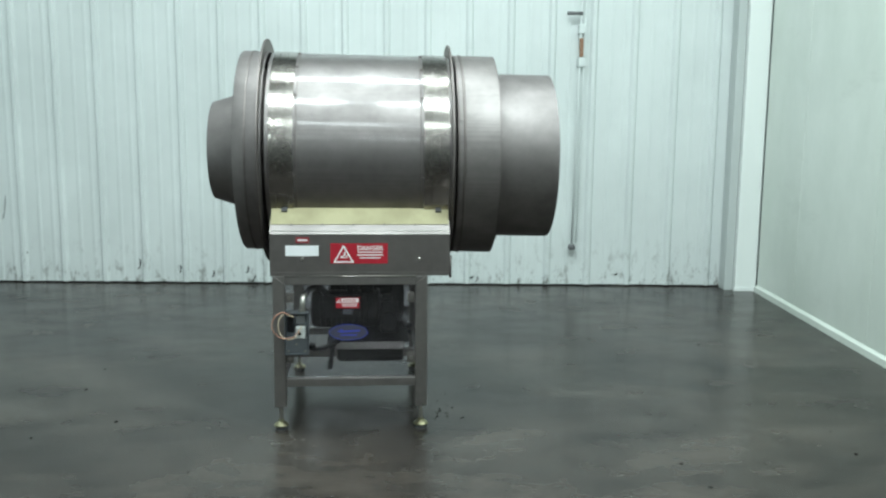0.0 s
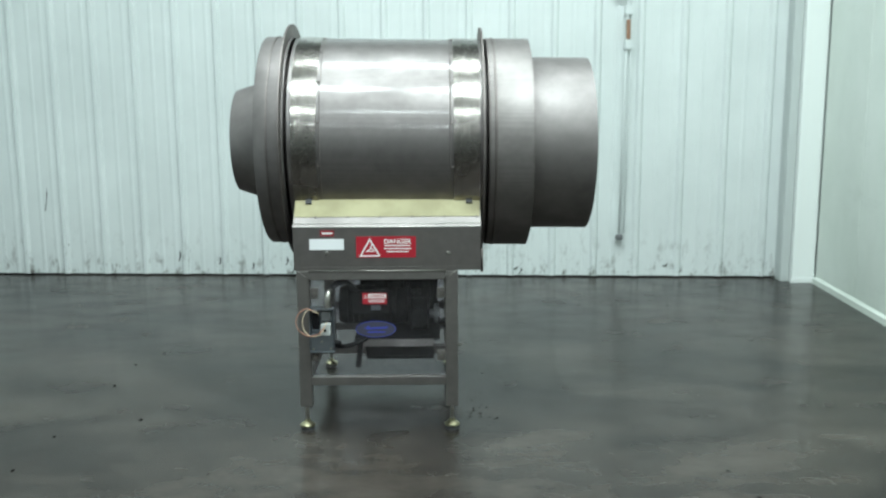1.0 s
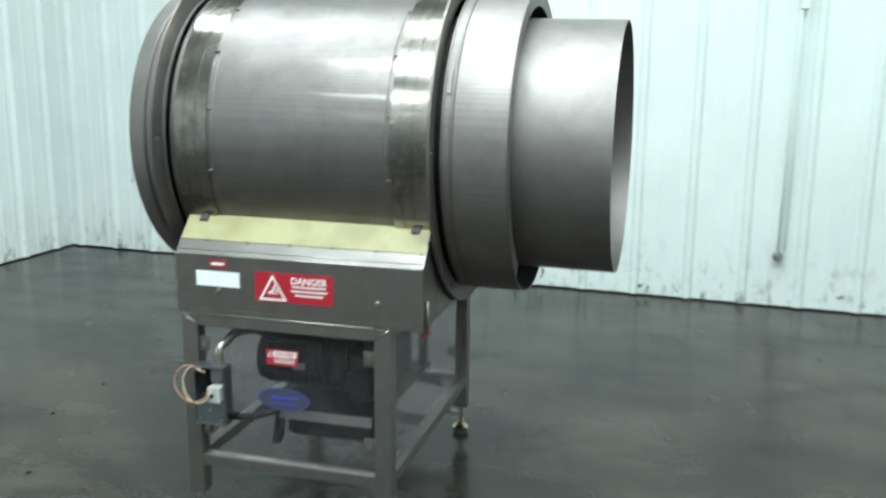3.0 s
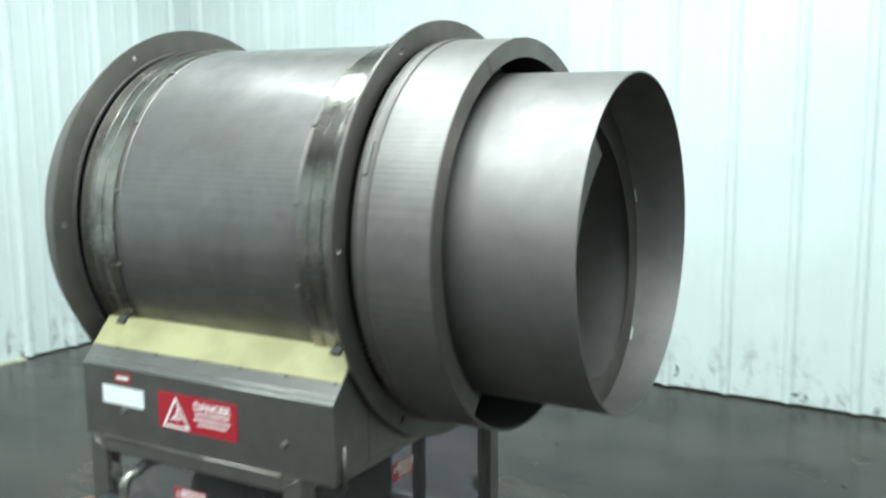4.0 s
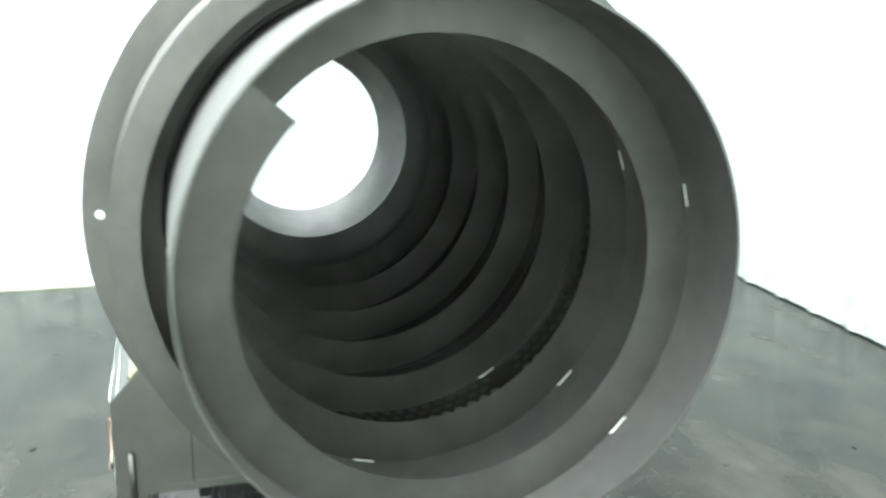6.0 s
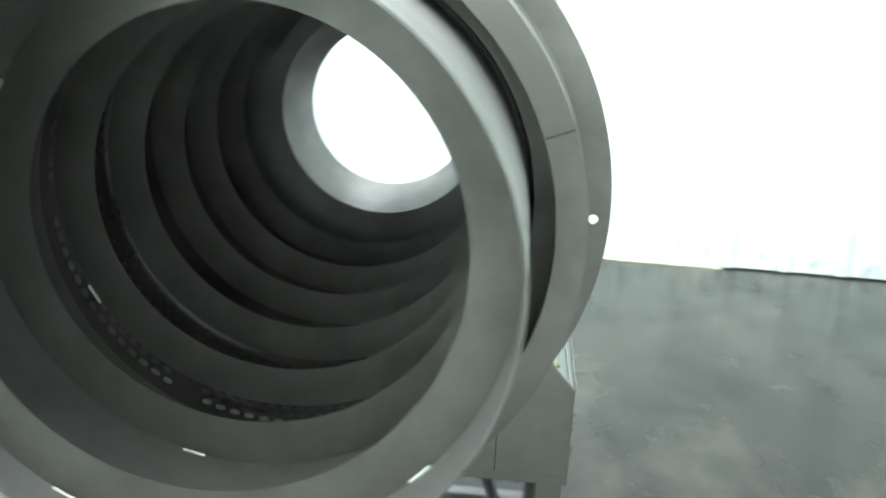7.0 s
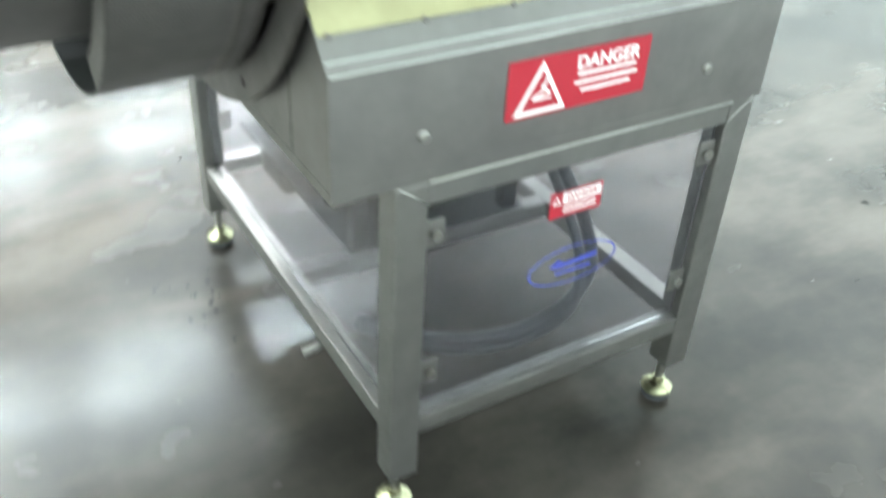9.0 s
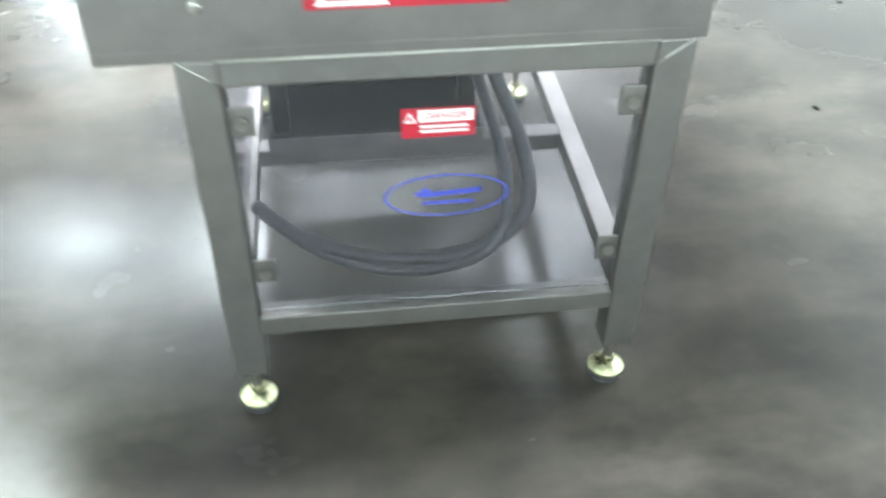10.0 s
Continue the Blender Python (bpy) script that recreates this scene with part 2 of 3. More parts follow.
def flat(name, corners, thick, mat):
    """A slab on a quadrilateral of the room's plan, thick downwards."""
    bm = bmesh.new()
    up = [bm.verts.new(c) for c in corners]
    low = [bm.verts.new(c - Vector((0, 0, thick))) for c in corners]
    bm.faces.new(up)
    bm.faces.new(low[::-1])
    for i in range(4):
        bm.faces.new((up[i], low[i], low[(i + 1) % 4], up[(i + 1) % 4]))
    return part(name, bm, mat)


def wall_slab(x0, x1, y0, y1, z0, z1, name, mat, label, bevel=0.0):
    bm = box(x0, x1, y0, y1, z0, z1, bevel)
    bm.transform(pose(0, 0, 0, 0, 0, math.degrees(TURN)))
    return tagged(part(name, bm, mat), label, "wall", kind="structure")


RIGHT_FRONT = 14.0
tagged(flat("floor", [room(LEFT - 0.5, FRONT - 0.5), room(RIGHT_FRONT, FRONT - 0.5), room(RIGHT_FRONT, BACK + 0.5), room(LEFT - 0.5, BACK + 0.5)], 0.2, CONCRETE),
       "polished dark grey concrete floor with stains and scuffs", "floor", kind="structure")
tagged(flat("ceiling", [room(LEFT - 0.5, FRONT - 0.5, ROOF + 0.2), room(RIGHT_FRONT, FRONT - 0.5, ROOF + 0.2), room(RIGHT_FRONT, BACK + 0.5, ROOF + 0.2), room(LEFT - 0.5, BACK + 0.5, ROOF + 0.2)], 0.2, ROOF_PAINT),
       "grey sheet ceiling above the hall", "ceiling", kind="structure")

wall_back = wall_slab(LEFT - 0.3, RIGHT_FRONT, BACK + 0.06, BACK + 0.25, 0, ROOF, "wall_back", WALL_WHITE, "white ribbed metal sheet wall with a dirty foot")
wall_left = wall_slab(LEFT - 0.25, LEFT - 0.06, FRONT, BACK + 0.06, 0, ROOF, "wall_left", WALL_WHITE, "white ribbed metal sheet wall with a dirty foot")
wall_slab(LEFT - 0.25, RIGHT_FRONT, FRONT - 0.2, FRONT, 0, ROOF, "wall_front", FAR_WALL, "plain grey wall at the far end of the hall")
wall_slab(RIGHT_FRONT - 0.2, RIGHT_FRONT, FRONT, BACK + 0.06, 0, ROOF, "wall_far_side", FAR_WALL, "plain grey wall at the far side of the hall")


# ribbed sheets, each 3 ribs wide
def sheet_mesh(m4, width=0.987, height=ROOF - 0.02, pitch=0.329, deep=0.024):
    bm = bmesh.new()
    line = []
    for k in range(3):
        x = k * pitch
        line += [(x, 0.0), (x + 0.092, 0.0), (x + 0.102, 0.003), (x + 0.118, 0.003), (x + 0.128, 0.0),
                 (x + 0.200, 0.0), (x + 0.210, 0.003), (x + 0.226, 0.003), (x + 0.236, 0.0), (x + 0.266, 0.0),
                 (x + 0.284, deep), (x + 0.311, deep)]
    line.append((width, 0.0))
    rows = [0.012, 0.03, height]
    grid = [[bm.verts.new((x, -y, z)) for x, y in line] for z in rows]
    for a, b in zip(grid, grid[1:]):
        for i in range(len(line) - 1):
            bm.faces.new((a[i], a[i + 1], b[i + 1], b[i]))
    bm.normal_update()
    bmesh.ops.solidify(bm, geom=bm.faces, thickness=0.0012)
    bm.transform(m4)
    return bm


spin = math.degrees(TURN)
# near-black strip, 16 mm high, behind the foot of the back wall's sheets
for x0, x1, y0, y1 in ((LEFT, 3.1, BACK + 0.02, BACK + 0.058),):
    bm = box(x0, x1, y0, y1, 0.0, 0.016)
    bm.transform(pose(0, 0, 0, 0, 0, spin))
    tagged(part("base_strip", bm, DARK), "near-black strip behind the foot of the sheets", "trim", kind="structure")


def sheets(wall, n, start, along):
    for k in range(n):
        if along == "x":
            m4 = pose(*room(start + 0.987 * k, BACK + 0.012), 0, 0, spin)
        else:
            m4 = pose(*room(LEFT - 0.012, start + 0.987 * k), 0, 0, spin + 90)
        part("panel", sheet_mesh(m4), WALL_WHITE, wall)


sheets(wall_back, 7, -3.565, "x")
sheets(wall_left, 8, -3.90, "y")

# pale yellow sealant along the foot of the other ribbed wall
def base_seal():
    rng = random.Random(11)
    bm = bmesh.new()
    y = -3.6
    while y < 1.9:
        ln = rng.uniform(0.06, 0.22)
        box(LEFT - 0.010, LEFT + rng.uniform(0.012, 0.030), y, min(y + ln, BACK - 0.02), 0.0, rng.uniform(0.008, 0.018), 0.003, bm)
        y += ln + 0.003
    bm.transform(pose(0, 0, 0, 0, 0, spin))
    return bm


tagged(part("base_seal", base_seal(), SEALANT), "uneven pale yellow sealant along the foot of the ribbed wall", "trim", kind="structure")

# the cold-store wall on the other side, with its post and base curb
side = wall_slab(RIGHT, RIGHT + 0.12, -3.2, 3.27, 0.0, ROOF, "wall_right", PANEL_WHITE, "smooth cream-white insulated panel wall")

for y0 in (-3.19, -2.05, -0.91, 0.23, 1.37):
    bm = box(RIGHT - 0.004, RIGHT + 0.001, y0 + 0.004, y0 + 1.136, 0.062, ROOF - 0.02, 0.0015)
    bm.transform(pose(0, 0, 0, 0, 0, spin))
    part("panel", bm, PANEL_WHITE, side)
bm = box(RIGHT - 0.004, RIGHT + 0.001, 2.514, 3.265, 0.062, ROOF - 0.02, 0.0015)
bm.transform(pose(0, 0, 0, 0, 0, spin))
part("panel", bm, PANEL_WHITE, side)
bm = prism([(RIGHT - 0.028, 0.0), (RIGHT - 0.026, 0.04), (RIGHT - 0.006, 0.055), (RIGHT - 0.001, 0.055), (RIGHT - 0.001, 0.0)], "y", -3.2, 3.26)
bm.transform(pose(0, 0, 0, 0, 0, spin))
tagged(part("baseboard", bm, PANEL_WHITE), "cream-white base curb along the insulated wall", "baseboard", kind="structure")
bm = box(3.165, 3.335, 3.28, 3.45, 0.0, ROOF - 0.01, 0.004)
bm.transform(pose(0, 0, 0, 0, 0, spin))
post = tagged(part("corner_post", bm, POST_WHITE), "glossy white painted steel corner post by the ribbed wall", "post", kind="structure")
bm = box(3.155, 3.338, 3.272, 3.28, 0.0, 0.035, 0.002)
bm.transform(pose(0, 0, 0, 0, 0, spin))
part("base_flange", bm, POST_WHITE, post)
bm = box(3.095, 3.161, 3.33, 3.475, 0.0, ROOF - 0.01, 0.003)
bm.transform(pose(0, 0, 0, 0, 0, spin))
tagged(part("corner_trim", bm, TRIM_GREY), "pale grey folded trim beside the corner post", "trim", kind="structure")


def bolt_rod():
    """The drop bolt of the big sheet door: rod, guides, handle and floor socket."""
    wx, wy = 2.045, 3.47 - 0.055 * 2.045 - 0.04
    root = tagged(empty("drop_bolt", (wx, wy, 0.33)), "white painted drop bolt rod fixed to the ribbed wall", "bolt")
    part("rod", tube([(wx, wy, 0.31), (wx + 0.028, wy, 2.4)], 0.008), WALL_WHITE, root)
    part("rod", tube([(wx + 0.035, wy, 0.36), (wx + 0.062, wy, 2.4)], 0.005), WALL_WHITE, root)
    part("socket", spindle([(0, 0.016), (0.01, 0.030), (0.035, 0.030), (0.05, 0.016)], (wx, wy, 0.305), "z", 14), GREY_PAINT, root)
    for z in (1.775, 2.03):
        part("guide", box(wx + 0.008, wx + 0.062, wy - 0.016, wy + 0.05, z, z + 0.07, 0.004), WALL_WHITE, root)
    part("grip", box(wx + 0.014, wx + 0.044, wy - 0.018, wy + 0.012, 1.85, 1.995, 0.005), RUST, root, "worn rusty grip")
    part("handle", tube([(wx - 0.09, wy - 0.01, 2.185), (wx + 0.03, wy - 0.01, 2.185)], 0.014), GREY_PAINT, root)


bolt_rod()

# dark scratches on the ribbed wall
def scratch(x, z, ln, lean, w=1.0):
    wy = 3.47 - 0.055 * x + 0.010
    bm = prism([(-0.012 * w, -ln / 2), (0.004 * w, -ln / 6), (-0.002 * w, ln / 2), (0.014 * w, ln / 6), (0.006 * w, -ln / 2 + 0.01)], "y", -0.002, 0.0)
    bm.transform(Matrix.Translation((x, wy, z)) @ pose(0, 0, 0, 0, lean, spin))
    return part("scratch", bm, SCUFF, wall_back)


for q in ((0.120, 0.51, 0.17, 12), (-0.03, 0.42, 0.62, 5, 0.4), (-0.065, 0.11, 0.22, 8, 1.8), (-0.55, 0.05, 0.08, 20), (0.42, 0.07, 0.09, 6), (0.60, 0.10, 0.08, 3), (-0.60, 0.12, 0.07, 5), (-0.88, 0.08, 0.06, 3), (0.22, 0.035, 0.14, 84), (1.22, 0.066, 0.09, 75), (1.28, 0.05, 0.06, 20), (-2.4, 0.24, 0.06, 10), (-1.48, 0.16, 0.09, 4), (-1.15, 0.12, 0.07, 2), (2.42, 0.10, 0.05, 70), (-2.55, 0.62, 0.20, 8, 0.5)):
    scratch(*q)

# ---- lamps ----
def lamp(x, y):
    at = room(x, y, ROOF - 0.12)
    root = empty("ceiling_lamp", at)
    m4 = pose(*at, 0, 0, spin)
    bm = box(-0.62, 0.62, -0.17, 0.17, 0.0, 0.10, 0.01)
    bm.transform(m4)
    part("housing", bm, GREY_PAINT, root)
    bm = box(-0.60, 0.60, -0.15, 0.15, -0.012, -0.002, 0.004)
    bm.transform(m4)
    part("diffuser", bm, LAMP_GLOW, root)
    data = bpy.data.lights.new("lamp_light", "AREA")
    data.shape, data.size, data.size_y, data.energy, data.color = "RECTANGLE", 1.2, 0.3, LAMP_POWER * ROW_SHARE[y], (0.85, 1.0, 0.99)
    ob = new("lamp_light", data)
    ob.parent = root
    ob.matrix_parent_inverse = Matrix.Translation(at).inverted()
    ob.matrix_basis = m4 @ pose(0, 0, -0.02)
    return tagged(root, "long bright white high-bay lamp under the roof", "lamp", "ceiling lamps")


for ly, places in LAMPS.items():
    for lx in places:
        lamp(lx, ly)

# ---- the tumble drum on its stand ----
machine = tagged(empty("tumble_drum", (0.36, 0.5, 0)), "stainless steel rotary tumble drum on a square-tube stand", "machine")


def axis(x):
    return Vector((x, 0.507, 1.2372 - 0.0139 * x))


def arc(x0, x1, r0, r1, a0, a1, steps=72):
    """Part of a flat ring, from angle a0 to a1 in degrees."""
    bm = bmesh.new()
    rows = []
    for k in range(steps + 1):
        a = radians(a0 + (a1 - a0) * k / steps)
        d = Vector((0, math.cos(a), math.sin(a)))
        rows.append([bm.verts.new(axis(x) + d * r) for x, r in ((x0, r0), (x1, r0), (x1, r1), (x0, r1))])
    for p_, q_ in zip(rows, rows[1:]):
        for k in range(4):
            bm.faces.new((p_[k], p_[(k + 1) % 4], q_[(k + 1) % 4], q_[k]))
    bm.faces.new(rows[0])
    bm.faces.new(rows[-1][::-1])
    return bm


def holed_ring(x0, x1, r0, r1, first, count=6, hole=0.0085, steps=16):
    """A flat ring with round bolt holes through it at even angles."""
    bm = bmesh.new()
    mid, reach = (r0 + r1) / 2, 0.034

    def at(x, ang, r):
        return bm.verts.new(axis(x) + Vector((0, math.cos(ang), math.sin(ang))) * r)

    def loops(pts, closed):
        front, back = [at(x1, *q) for q in pts], [at(x0, *q) for q in pts]
        n = len(pts) if closed else len(pts) - 1
        for i in range(n):
            j = (i + 1) % len(pts)
            bm.faces.new((front[i], front[j], back[j], back[i]))
        return front, back

    for k in range(count):
        a = first + 2 * math.pi * k / count
        da = reach / mid
        edge, rim = [], []
        for q in range(steps):
            t = 2 * math.pi * q / steps
            u, v = math.cos(t), math.sin(t)
            m = max(abs(u), abs(v))
            edge.append((a + da * u / m, mid + (r1 - r0) / 2 * v / m))
            rim.append((a + hole * u / mid, mid + hole * v))
        rim_f, rim_b = loops(rim, True)
        for x, ring in ((x1, rim_f), (x0, rim_b)):
            outer = [at(x, *q) for q in edge]
            for q in range(steps):
                j = (q + 1) % steps
                bm.faces.new((outer[q], outer[j], ring[j], ring[q]))
        lo, hi, n = a + da, a + 2 * math.pi / count - da, 20
        spans = [lo + (hi - lo) * i / n for i in range(n + 1)]
        for p_, q_ in zip(spans, spans[1:]):
            for x in (x0, x1):
                bm.faces.new([at(x, p_, r0), at(x, q_, r0), at(x, q_, r1), at(x, p_, r1)])
        for r in (r0, r1):
            loops([(a + da * u, r) for u in (-1, -math.tan(math.pi / 8), 0, math.tan(math.pi / 8), 1)] + [(q, r) for q in spans[1:]], False)
    bmesh.ops.remove_doubles(bm, verts=bm.verts, dist=0.00005)
    return bm


R, TUBE, MOUTH = 0.470, 0.395, 1.308
drum = part("drum_shell", smooth(lathe([(-0.015, R), (0.812, R), (0.812, R - 0.004), (-0.015, R - 0.004)], axis, steps=128)), STEEL_BODY, machine, "perforated brushed stainless drum shell")
part("end_collar", smooth(lathe([(-0.155, R + 0.001), (-0.150, R + 0.005), (-0.030, R + 0.005), (-0.030, R), (-0.147, R - 0.003), (-0.147, 0.275), (-0.155, 0.275)], axis, steps=128)), STEEL_DRUM, drum)
part("collar_seam", smooth(lathe([(-0.105, R + 0.0055), (-0.105, R + 0.0085), (-0.098, R + 0.0085), (-0.098, R + 0.0055)], axis, steps=128)), STEEL_RING, drum)
part("inlet_cone", smooth(lathe([(-0.305, 0.232), (-0.156, 0.280), (-0.156, 0.276), (-0.305, 0.228)], axis)), STEEL_DRUM, drum)
for x, outer in ((-0.042, 0.533), (0.816, 0.526)):
    part("guide_ring", smooth(holed_ring(x - 0.004, x + 0.004, R + 0.002, outer, radians(58.5)), 30), STEEL_RING, drum, "dull guide ring with round bolt holes")
for x in (0.114, 0.682):
    for k in range(16):
        a = radians(10 + 22.5 * k)
        part("track_bolt", smooth(spindle([(-0.006, 0.003), (-0.004, 0.0045), (0.004, 0.0045), (0.006, 0.003)], axis(x) + Vector((0, math.cos(a), math.sin(a))) * (R + 0.003), "x", 8)), STEEL_RING, drum)
for x0, x1 in ((0.002, 0.108), (0.688, 0.800)):
    prof = [(x0, R + 0.0005), (x0, R + 0.006), (x0 + 0.030, R + 0.006), (x0 + 0.031, R + 0.004), (x0 + 0.036, R + 0.004), (x0 + 0.037, R + 0.006), (x0 + 0.066, R + 0.006), (x0 + 0.067, R + 0.0035), (x0 + 0.076, R + 0.0035), (x0 + 0.077, R + 0.005), (x1, R + 0.005), (x1, R + 0.0005)]
    part("running_track", smooth(lathe(prof, axis, steps=128), 25), STEEL_TRACK, drum, "polished worn running track")
for x in (0.122, 0.674):
    part("seam_weld", smooth(lathe([(x - 0.003, R + 0.0005), (x, R + 0.0022), (x + 0.003, R + 0.0005)], axis, closed=False, steps=128)), STEEL_RING, drum)
part("outlet_collar", smooth(lathe([(0.845, 0.477), (1.027, 0.477), (1.027, 0.473), (0.845, 0.473)], axis, steps=128)), STEEL_COLLAR, drum, "stainless outlet collar")
# near-black sheet inside the collar: the gap's shade put into colour
part("collar_shade_sheet", smooth(lathe([(0.846, 0.4725), (1.026, 0.4725), (1.026, 0.4715), (0.846, 0.4715)], axis, steps=96)), DARK, drum, "near-black sheet painting the shade inside the collar")
part("collar_bead", smooth(lathe([(0.862, 0.4775), (0.864, 0.481), (0.872, 0.481), (0.874, 0.4775)], axis, steps=128)), STEEL_RING, drum)
part("collar_back", smooth(lathe([(0.838, 0.478), (0.844, 0.478), (0.844, 0.401), (0.838, 0.401)], axis, steps=96)), STEEL_RING, drum)
for a0 in (28, 150, 272):
    part("clamp_plate", arc(0.848, 0.861, 0.4785, 0.4815, a0, a0 + 9, 8), STEEL_FRAME, drum)
part("collar_lip", arc(1.0275, 1.0305, 0.432, 0.4775, -55, 232), STEEL_RING, drum, "flat lip open at the bottom")
for a0 in (118, 20):
    part("lip_seam", arc(1.0306, 1.0312, 0.4325, 0.477, a0, a0 + 0.35, 2), DARK, drum, "dark seam in the lip")
part("outlet_tube", smooth(lathe([(0.917, TUBE), (MOUTH, TUBE), (MOUTH, TUBE - 0.004), (0.917, TUBE - 0.004)], axis, steps=128)), STEEL_DRUM, drum)
# the interior's shade is painted into this wall and the band after it
part("inner_drum", smooth(lathe([(-0.146, TUBE - 0.001), (0.618, TUBE - 0.001), (0.618, TUBE - 0.005), (-0.146, TUBE - 0.005)], axis)), STEEL_INNER, drum, "dull inner drum wall, darkened for the shade inside")


def perforated(x0, x1, radius, rows=11, columns=96, hole=0.0088):
    """A band of sheet with staggered round holes, in six sections with blank strips between."""
    bm = bmesh.new()
    deep, step = (x1 - x0) / rows, 2 * math.pi / columns

    def at(x, arc_length):
        ang = arc_length / radius
        return bm.verts.new(axis(x) + Vector((0, math.cos(ang), math.sin(ang))) * radius)

    half_x, half_y = deep / 2, radius * step / 2
    rim = ((1, 0), (1, 1), (0, 1), (-1, 1), (-1, 0), (-1, -1), (0, -1), (1, -1))
    for i in range(rows):
        for k in range(columns):
            x, y = x0 + (i + 0.5) * deep, (k + 0.5 * (i % 2)) * step * radius
            outer = [at(x + u * half_x, y + v * half_y) for u, v in rim]
            if k % 16 in (0, 1) or i in (0, 5, 6, 10):
                bm.faces.new(outer)
                continue
            inner = [at(x + hole * math.cos(q * math.pi / 4), y + hole * math.sin(q * math.pi / 4)) for q in range(8)]
            for q in range(8):
                bm.faces.new((outer[q], outer[q - 7], inner[q - 7], inner[q]))
    bmesh.ops.remove_doubles(bm, verts=bm.verts, dist=0.0004)
    return bm


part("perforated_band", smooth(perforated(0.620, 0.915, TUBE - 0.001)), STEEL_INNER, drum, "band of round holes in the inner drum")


def flight():
    """The helical ribbon inside the drum, beginning with a cut end at the mouth."""
    bm = bmesh.new()
    pitch, begin, steps = 0.2035, radians(137.6), 72
    n = int(steps * 7.05)
    a, b = [], []
    for k in range(n + 1):
        t = k / steps
        x = MOUTH - 0.006 - pitch * t
        ang = begin + 2 * math.pi * t
        d = Vector((0, math.cos(ang), math.sin(ang)))
        c = axis(x)
        a.append(bm.verts.new(c + d * (TUBE - 0.0045)))
        b.append(bm.verts.new(c + d * 0.320))
    for k in range(n):
        bm.faces.new((a[k], a[k + 1], b[k + 1], b[k]))
    bmesh.ops.solidify(bm, geom=bm.faces, thickness=0.004)
    return smooth(bm)


part("helical_flight", flight(), STEEL_FLIGHT, drum, "dull stainless helical flight inside the drum")
# short bright stitch welds at the foot of the flight
for turn in (0.28, 0.49, 0.65, 1.04, 1.325, 1.49, 1.66, 2.2, 2.45):
    a, x = radians(137.6) + 2 * math.pi * turn, MOUTH - 0.006 - 0.2035 * turn
    ends = []
    for k in (-1, 0, 1):
        b = a + k * 0.045
        ends.append(axis(x + 0.0055 - 0.2035 * k * 0.045 / 6.283) + Vector((0, math.cos(b), math.sin(b))) * (TUBE - 0.0065))
    part("stitch_weld", tube(ends, 0.0026, 6), WELD, drum, "bright stitch weld")
for ang in (15, 165, 200, 345):
    a = radians(ang)
    part("cone_bolt", smooth(spindle([(-0.008, 0.006), (-0.006, 0.008), (0.0, 0.008)], axis(-0.156) + Vector((0, math.cos(a), math.sin(a))) * 0.40, "x", 12)), BOLT, drum)

# trough box
X0, X1, D = 0.005, 0.80, 1.004
trough = part("trough_box", box(X0, X1, 0.0, D, 0.7135, 0.730, 0.001), STEEL_BOX, machine, "folded stainless trough under the drum")


def cheek(x):
    outline = [(0.003, 0.7305), (0.003, 0.90), (0.054, 0.952)]
    c = axis(x)
    r = R + 0.012
    a0, a1 = math.atan2(0.99 - c.z, 0.10 - 0.5), math.atan2(0.99 - c.z, 0.90 - 0.5)
    lo, hi = a0 % (2 * math.pi), a1 % (2 * math.pi)
    for k in range(33):
        a = lo + (hi - lo) * k / 32
        outline.append((0.5 + r * math.cos(a), c.z + r * math.sin(a)))
    outline += [(D - 0.054, 0.952), (D - 0.003, 0.90), (D - 0.003, 0.7305)]
    return prism(outline, "x", x - 0.002, x + 0.002)


part("end_plate", cheek(X0 + 0.003), STEEL_BOX, trough)
part("end_plate", cheek(X1 - 0.003), STEEL_BOX, trough)


for y in (0.134, 0.871):
    part("plate_seam", box(X1 - 0.001, X1 - 0.0004, y, y + 0.002, 0.731, 0.86), DARK, trough, "dark folded seam")
for y in (0.28, 0.724):
    part("plate_hole", spindle([(0.0, 0.009), (0.0012, 0.009)], (X1 - 0.001, y, 0.78), "x", 14), DARK, trough, "dark bolt hole")


def mirrored(bm, back):
    if back:
        for vt in bm.verts:
            vt.co.y = D - vt.co.y
    return bm


for back in (False, True):
    part("side_plate", mirrored(box(X0, X1, 0.0, 0.003, 0.7302, 0.90, 0.001), back), STEEL_BOX, trough)
    part("folded_lip", mirrored(prism([(0.0, 0.899), (0.052, 0.956), (0.056, 0.953), (0.003, 0.896)], "x", X0, X1), back), STEEL_LIP, trough)
    part("wiper_strip", mirrored(prism([(0.034, 0.940), (0.098, 1.010), (0.104, 1.004), (0.040, 0.934)], "x", X0 + 0.002, X1 - 0.002), back), CREAM, trough, "cream plastic wiper strip")

# stand
L0, L1, LEG = 0.014, 0.703, 0.054
for x in (L0, L1 - LEG):
    for y in (0.0, D - LEG):
        leg = part("leg", box(x, x + LEG, y + 0.001, y + LEG - 0.001, 0.108, 0.7130, 0.004), STEEL_FRAME, machine)
        cx, cy = x + LEG / 2, y + LEG / 2 - (0.008 if y else 0.004)
        part("foot_stem", spindle([(0.03, 0.009), (0.11, 0.009)], (cx, cy, 0), "z", 12), BOLT, leg)
        part("foot_pad", smooth(spindle([(0.016, 0.030), (0.018, 0.033), (0.024, 0.033), (0.032, 0.024), (0.038, 0.013), (0.048, 0.012)], (cx, cy, 0), "z", 28)), ZINC, leg, "yellow zinc levelling foot")
        part("rubber_base", spindle([(0.0, 0.029), (0.0155, 0.027)], (cx, cy, 0), "z", 24), RUBBER, leg, "black rubber base")
